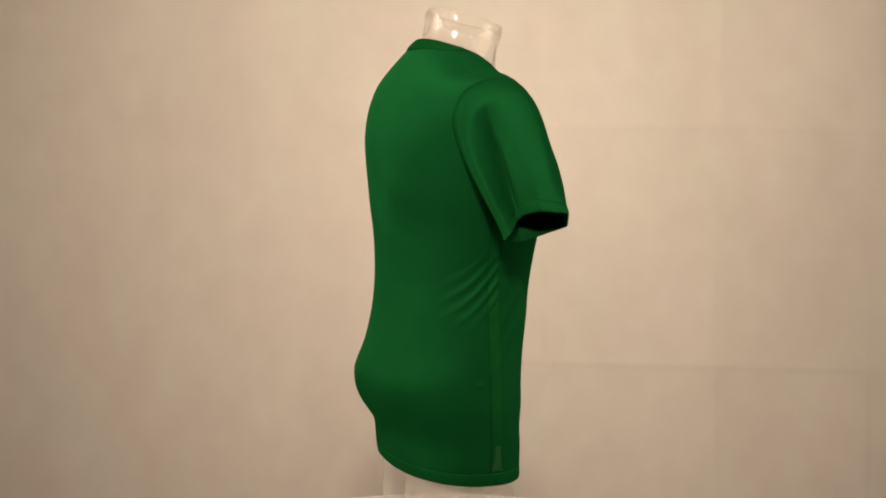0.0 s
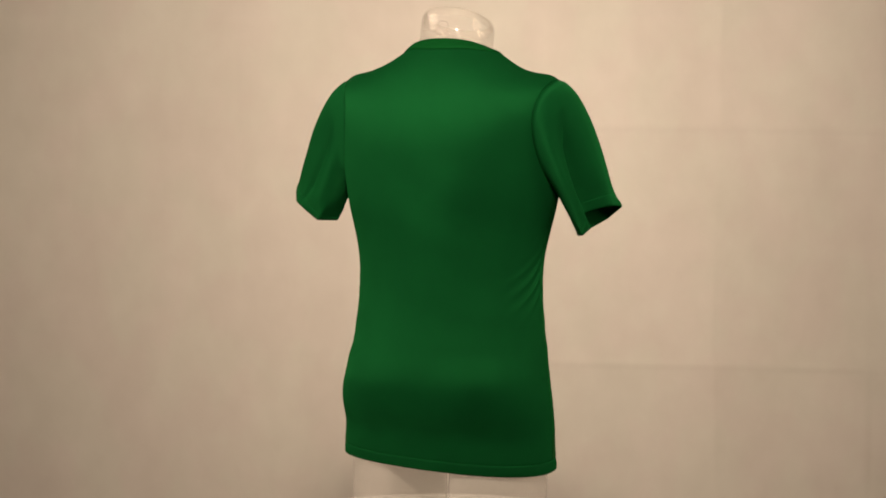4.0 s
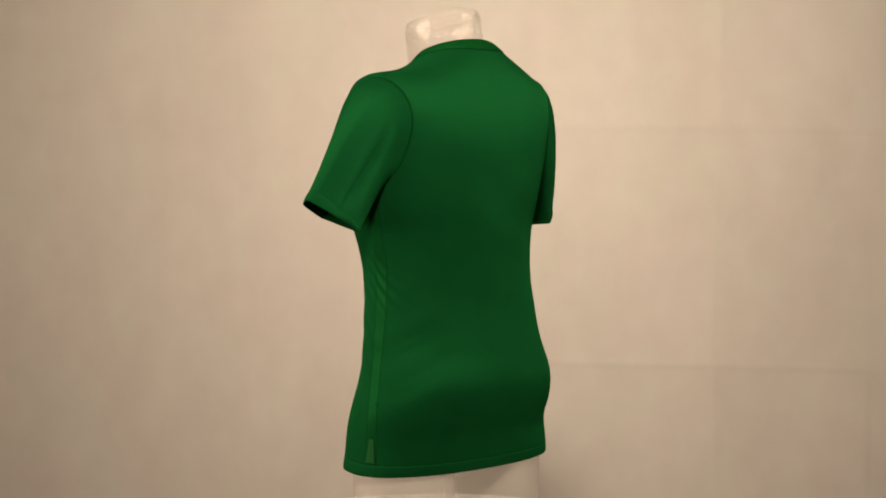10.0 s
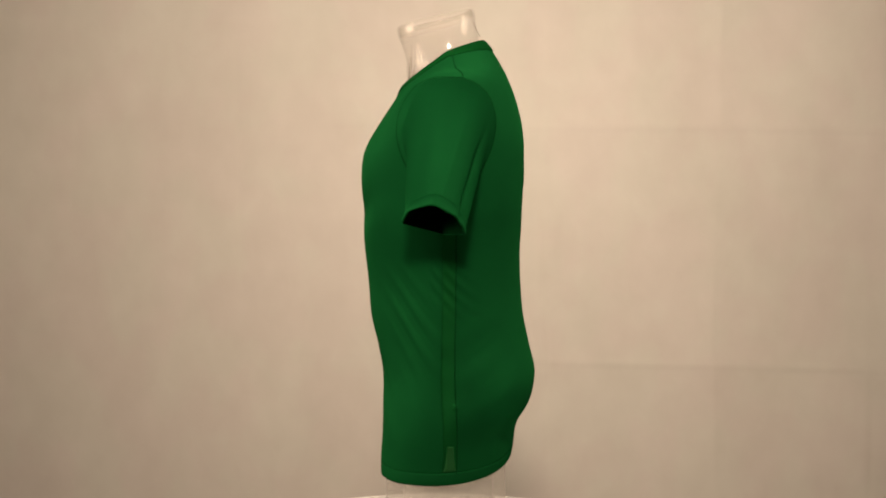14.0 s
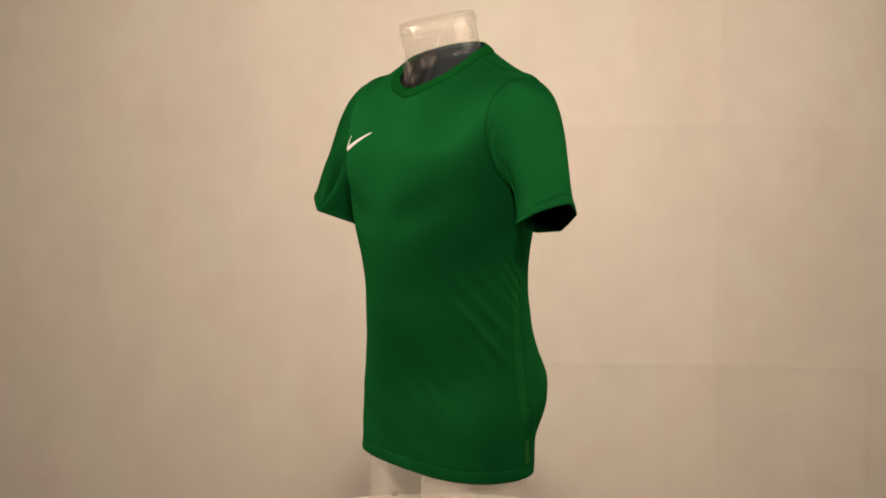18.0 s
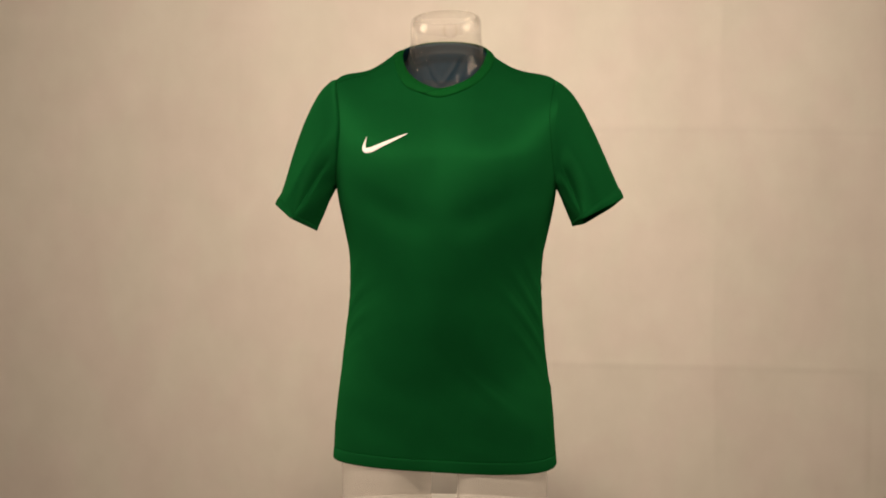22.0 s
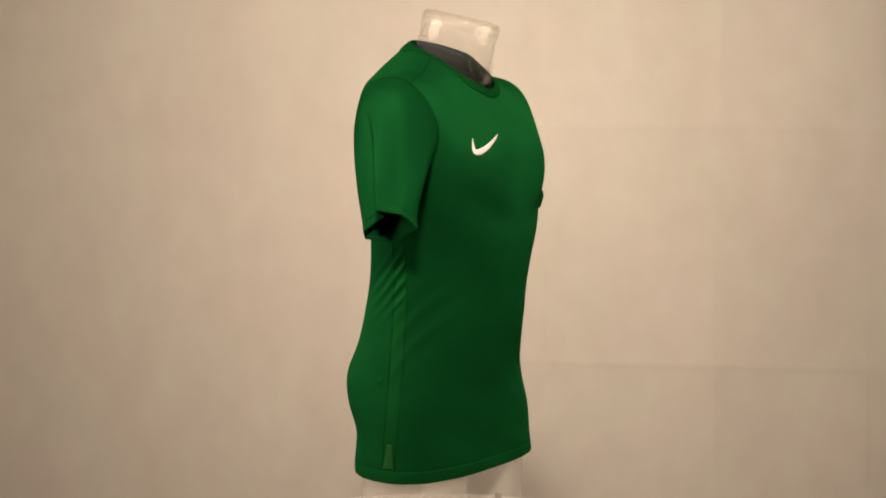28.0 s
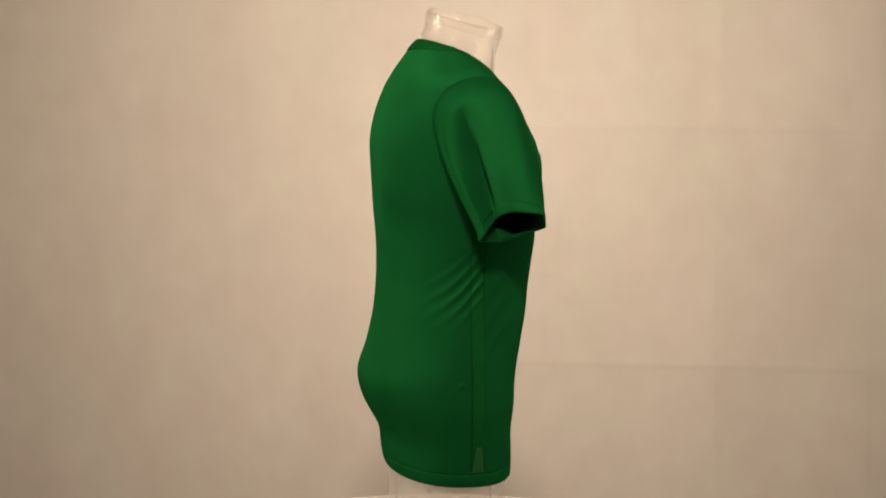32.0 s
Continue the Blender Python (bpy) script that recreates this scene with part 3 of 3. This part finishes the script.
def chest_mark():
    """A plain tapered stroke with a rounded short hook."""
    rows, places = 26, []
    for i in range(rows):
        t = i / (rows - 1)
        # from the tip of the hook round the bend to the long point
        p0, p1, p2, p3 = Vector((-0.1185, 1.4410)), Vector((-0.1310, 1.4040)), Vector((-0.1120, 1.4215)), Vector((-0.0525, 1.4470))
        c = p0 * (1 - t) ** 3 + p1 * 3 * t * (1 - t) ** 2 + p2 * 3 * t * t * (1 - t) + p3 * t**3
        d = (p1 - p0) * (1 - t) ** 2 + (p2 - p1) * 2 * t * (1 - t) + (p3 - p2) * t * t
        n = Vector((-d.y, d.x)).normalized()
        half = 0.0066 * math.sin(math.pi * min(t / 0.66, 1) / 2) * (1 - t) ** 0.62 + 0.0002
        places += [c + n * half * s for s in (-1, -0.33, 0.33, 1)]
    verts = on_chest(np.array([q.x for q in places]), np.array([q.y for q in places]), 0.0012)
    return mesh_object("chest_mark", verts, grid_faces(rows, 4), WHITE, shirt, "plain white printed tick mark", thick=0.0005)


chest_mark()


# ---- clear torso mannequin, one shell ----
def mannequin_mesh():
    verts, faces, mats = [], [], []

    def add(p, f, mat=0):
        base = len(verts)
        verts.extend(p)
        faces.extend([tuple(base + i for i in q) for q in f])
        mats.extend([mat] * len(f))

    n = 360
    th = np.linspace(0, 2 * math.pi, n, endpoint=False)
    rows = []
    for v in np.linspace(0.12, 1.80, 60):
        rows.append(torso(th, v, -0.007, folds=False) - np.stack([np.sin(th), -np.cos(th), 0.4 + 0 * th], -1) * 0.004)
    # the neck grows out of the shoulders and leans forward to its cut top
    c, s = np.cos(th), np.sin(th)
    foot = rows[-1]
    base = np.stack([0.0735 * s + SHIFT - 0.002, np.where(c > 0, -0.062, 0.052) * np.abs(c), 1.555 + 0.03 * -c], -1)
    top = np.stack([0.0572 * power(s, 0.86) + SHIFT, -0.025 - 0.0655 * power(c, 0.9), 1.6348 - 0.0155 * c], -1)
    for t in np.linspace(0.1, 1, 10):
        rows.append(foot * (1 - t) + base * t + np.stack([s, -c, 0 * s], -1) * (-0.010 * math.sin(math.pi * t)))
    a = np.minimum(th, 2 * math.pi - th)
    for t in np.linspace(0.02, 1, 44):
        # two tendons that run down together to the notch of the throat, and the notch between them
        ridge = 0.0080 * bell(a, 0.33 + 0.85 * t, 0.060) * (1 - t) ** 0.6 + 0.0060 * bell(a, 0.95 * t, 0.065) * bell(t, 0.15, 0.28)
        ridge = ridge - 0.0035 * bell(a, 0.17 + 0.85 * t, 0.10) * (1 - t)
        k = t ** 0.5
        way = np.stack([base[:, 0] * (1 - k) + top[:, 0] * k, base[:, 1] * (1 - t) + top[:, 1] * t, base[:, 2] * (1 - t) + top[:, 2] * t], -1)
        round_in = 0.0045 * max(0.0, (t - 0.82) / 0.18) ** 2
        rows.append(way + np.stack([s, -c, 0 * s], -1) * (ridge + 0.0005 - 0.004 * math.sin(math.pi * t) - round_in)[:, None])
    lip = top - np.stack([s, -c, 0 * s], -1) * 0.0085
    rows.append(top + np.array([0, 0, 0.0012]) - np.stack([s, -c, 0 * s], -1) * 0.0062)
    wall = np.stack([s, -c, 0 * s], -1) * 0.0034
    rows += [lip] + [rows[k] - wall for k in range(len(rows) - 2, len(rows) - 11, -1)]
    add(np.concatenate(rows), grid_faces(len(rows), n, True))
    # raised ring of the hanging hole at the nape
    k = np.linspace(0, 2 * math.pi, 28, endpoint=False)
    ringp = np.stack([0.0112 * np.sin(k) + SHIFT, 0.0395 + 0.0 * k, 1.618 + 0.0112 * np.cos(k)], -1)
    ringp[:, 1] += 0.004 - 0.45 * (ringp[:, 2] - 1.618) - 3.0 * (ringp[:, 0] - SHIFT) ** 2
    vs, fc = tube(ringp, 0.0009, True)
    add(vs, fc)
    # two cut thighs standing on the platform, turned with the hips
    co, si = math.cos(float(twist(0.9))), math.sin(float(twist(0.9)))
    for sg in (1, -1):
        rows = []
        for t in np.linspace(0, 1, 14):
            z = 0.705 + 0.215 * t
            wide = 0.1765 - 0.004 * (1 - t)
            u = power(s, 0.9)
            x = 0.027 + (u + 1) / 2 * (wide - 0.027)
            deep = np.where(c > 0, -0.0945, 0.099) * (1 - np.clip(x / wide, 0, 1) ** 2.3) ** 0.43
            deep = deep * np.sqrt(1 - np.minimum(u, 0) ** 4)
            rows.append(np.stack([sg * x * co - deep * si + SHIFT, sg * x * si + deep * co, z + 0 * s], -1))
        add(np.concatenate(rows), grid_faces(14, n, True))
        # small grey socket on the outside of the hip
        x = sg * 0.1750 + SHIFT
        add([((x + sg * d) * co - y * si, (x + sg * d) * si + y * co, z) for d in (0, 0.002)
             for y, z in ((0.004, 0.791), (0.017, 0.791), (0.017, 0.801), (0.004, 0.801))],
            [(0, 1, 2, 3), (4, 5, 6, 7), (0, 1, 5, 4), (1, 2, 6, 5), (2, 3, 7, 6), (3, 0, 4, 7)], 1)
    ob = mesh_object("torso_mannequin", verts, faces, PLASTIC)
    ob.data.materials.append(GREY)
    ob.data.polygons.foreach_set("material_index", mats)
    return ob


mannequin = tagged(mannequin_mesh(), "clear plastic headless torso mannequin standing on a white turntable", "mannequin")


# ---- turntable ----
def disc(name, r, z0, z1, mat, parent):
    bm = bmesh.new()
    bmesh.ops.create_cone(bm, cap_ends=True, segments=128, radius1=r, radius2=r, depth=z1 - z0)
    for v in bm.verts:
        v.co.z += (z0 + z1) / 2
    rim = [e for e in bm.edges if abs(e.verts[0].co.z - e.verts[1].co.z) < 1e-6]
    bmesh.ops.bevel(bm, geom=rim, offset=0.003, segments=2, affect="EDGES")
    me = bpy.data.meshes.new(name)
    bm.to_mesh(me)
    bm.free()
    me.materials.append(mat)
    ob = new(name, me)
    ob.parent = parent
    return ob


turntable = tagged(new("turntable"), "round white turntable carrying the clear mannequin", "turntable")
disc("platform", 0.5, 0.675, 0.705, BOARD, turntable)
disc("pedestal", 0.30, 0.0, 0.675, BOARD, turntable)


# ---- what moves ----
def motions():
    """The turntable turns steadily; shirt and mannequin go round with it."""
    rate, faces_camera = 10.95, 22.60
    rows = [(t, pose(0, 0, 0, 0, 0, rate * (t - faces_camera))) for t in np.arange(0, 32.1, 2.0)]
    for thing in (turntable, mannequin, shirt):
        walk(thing, [(float(t), m) for t, m in rows])


motions()
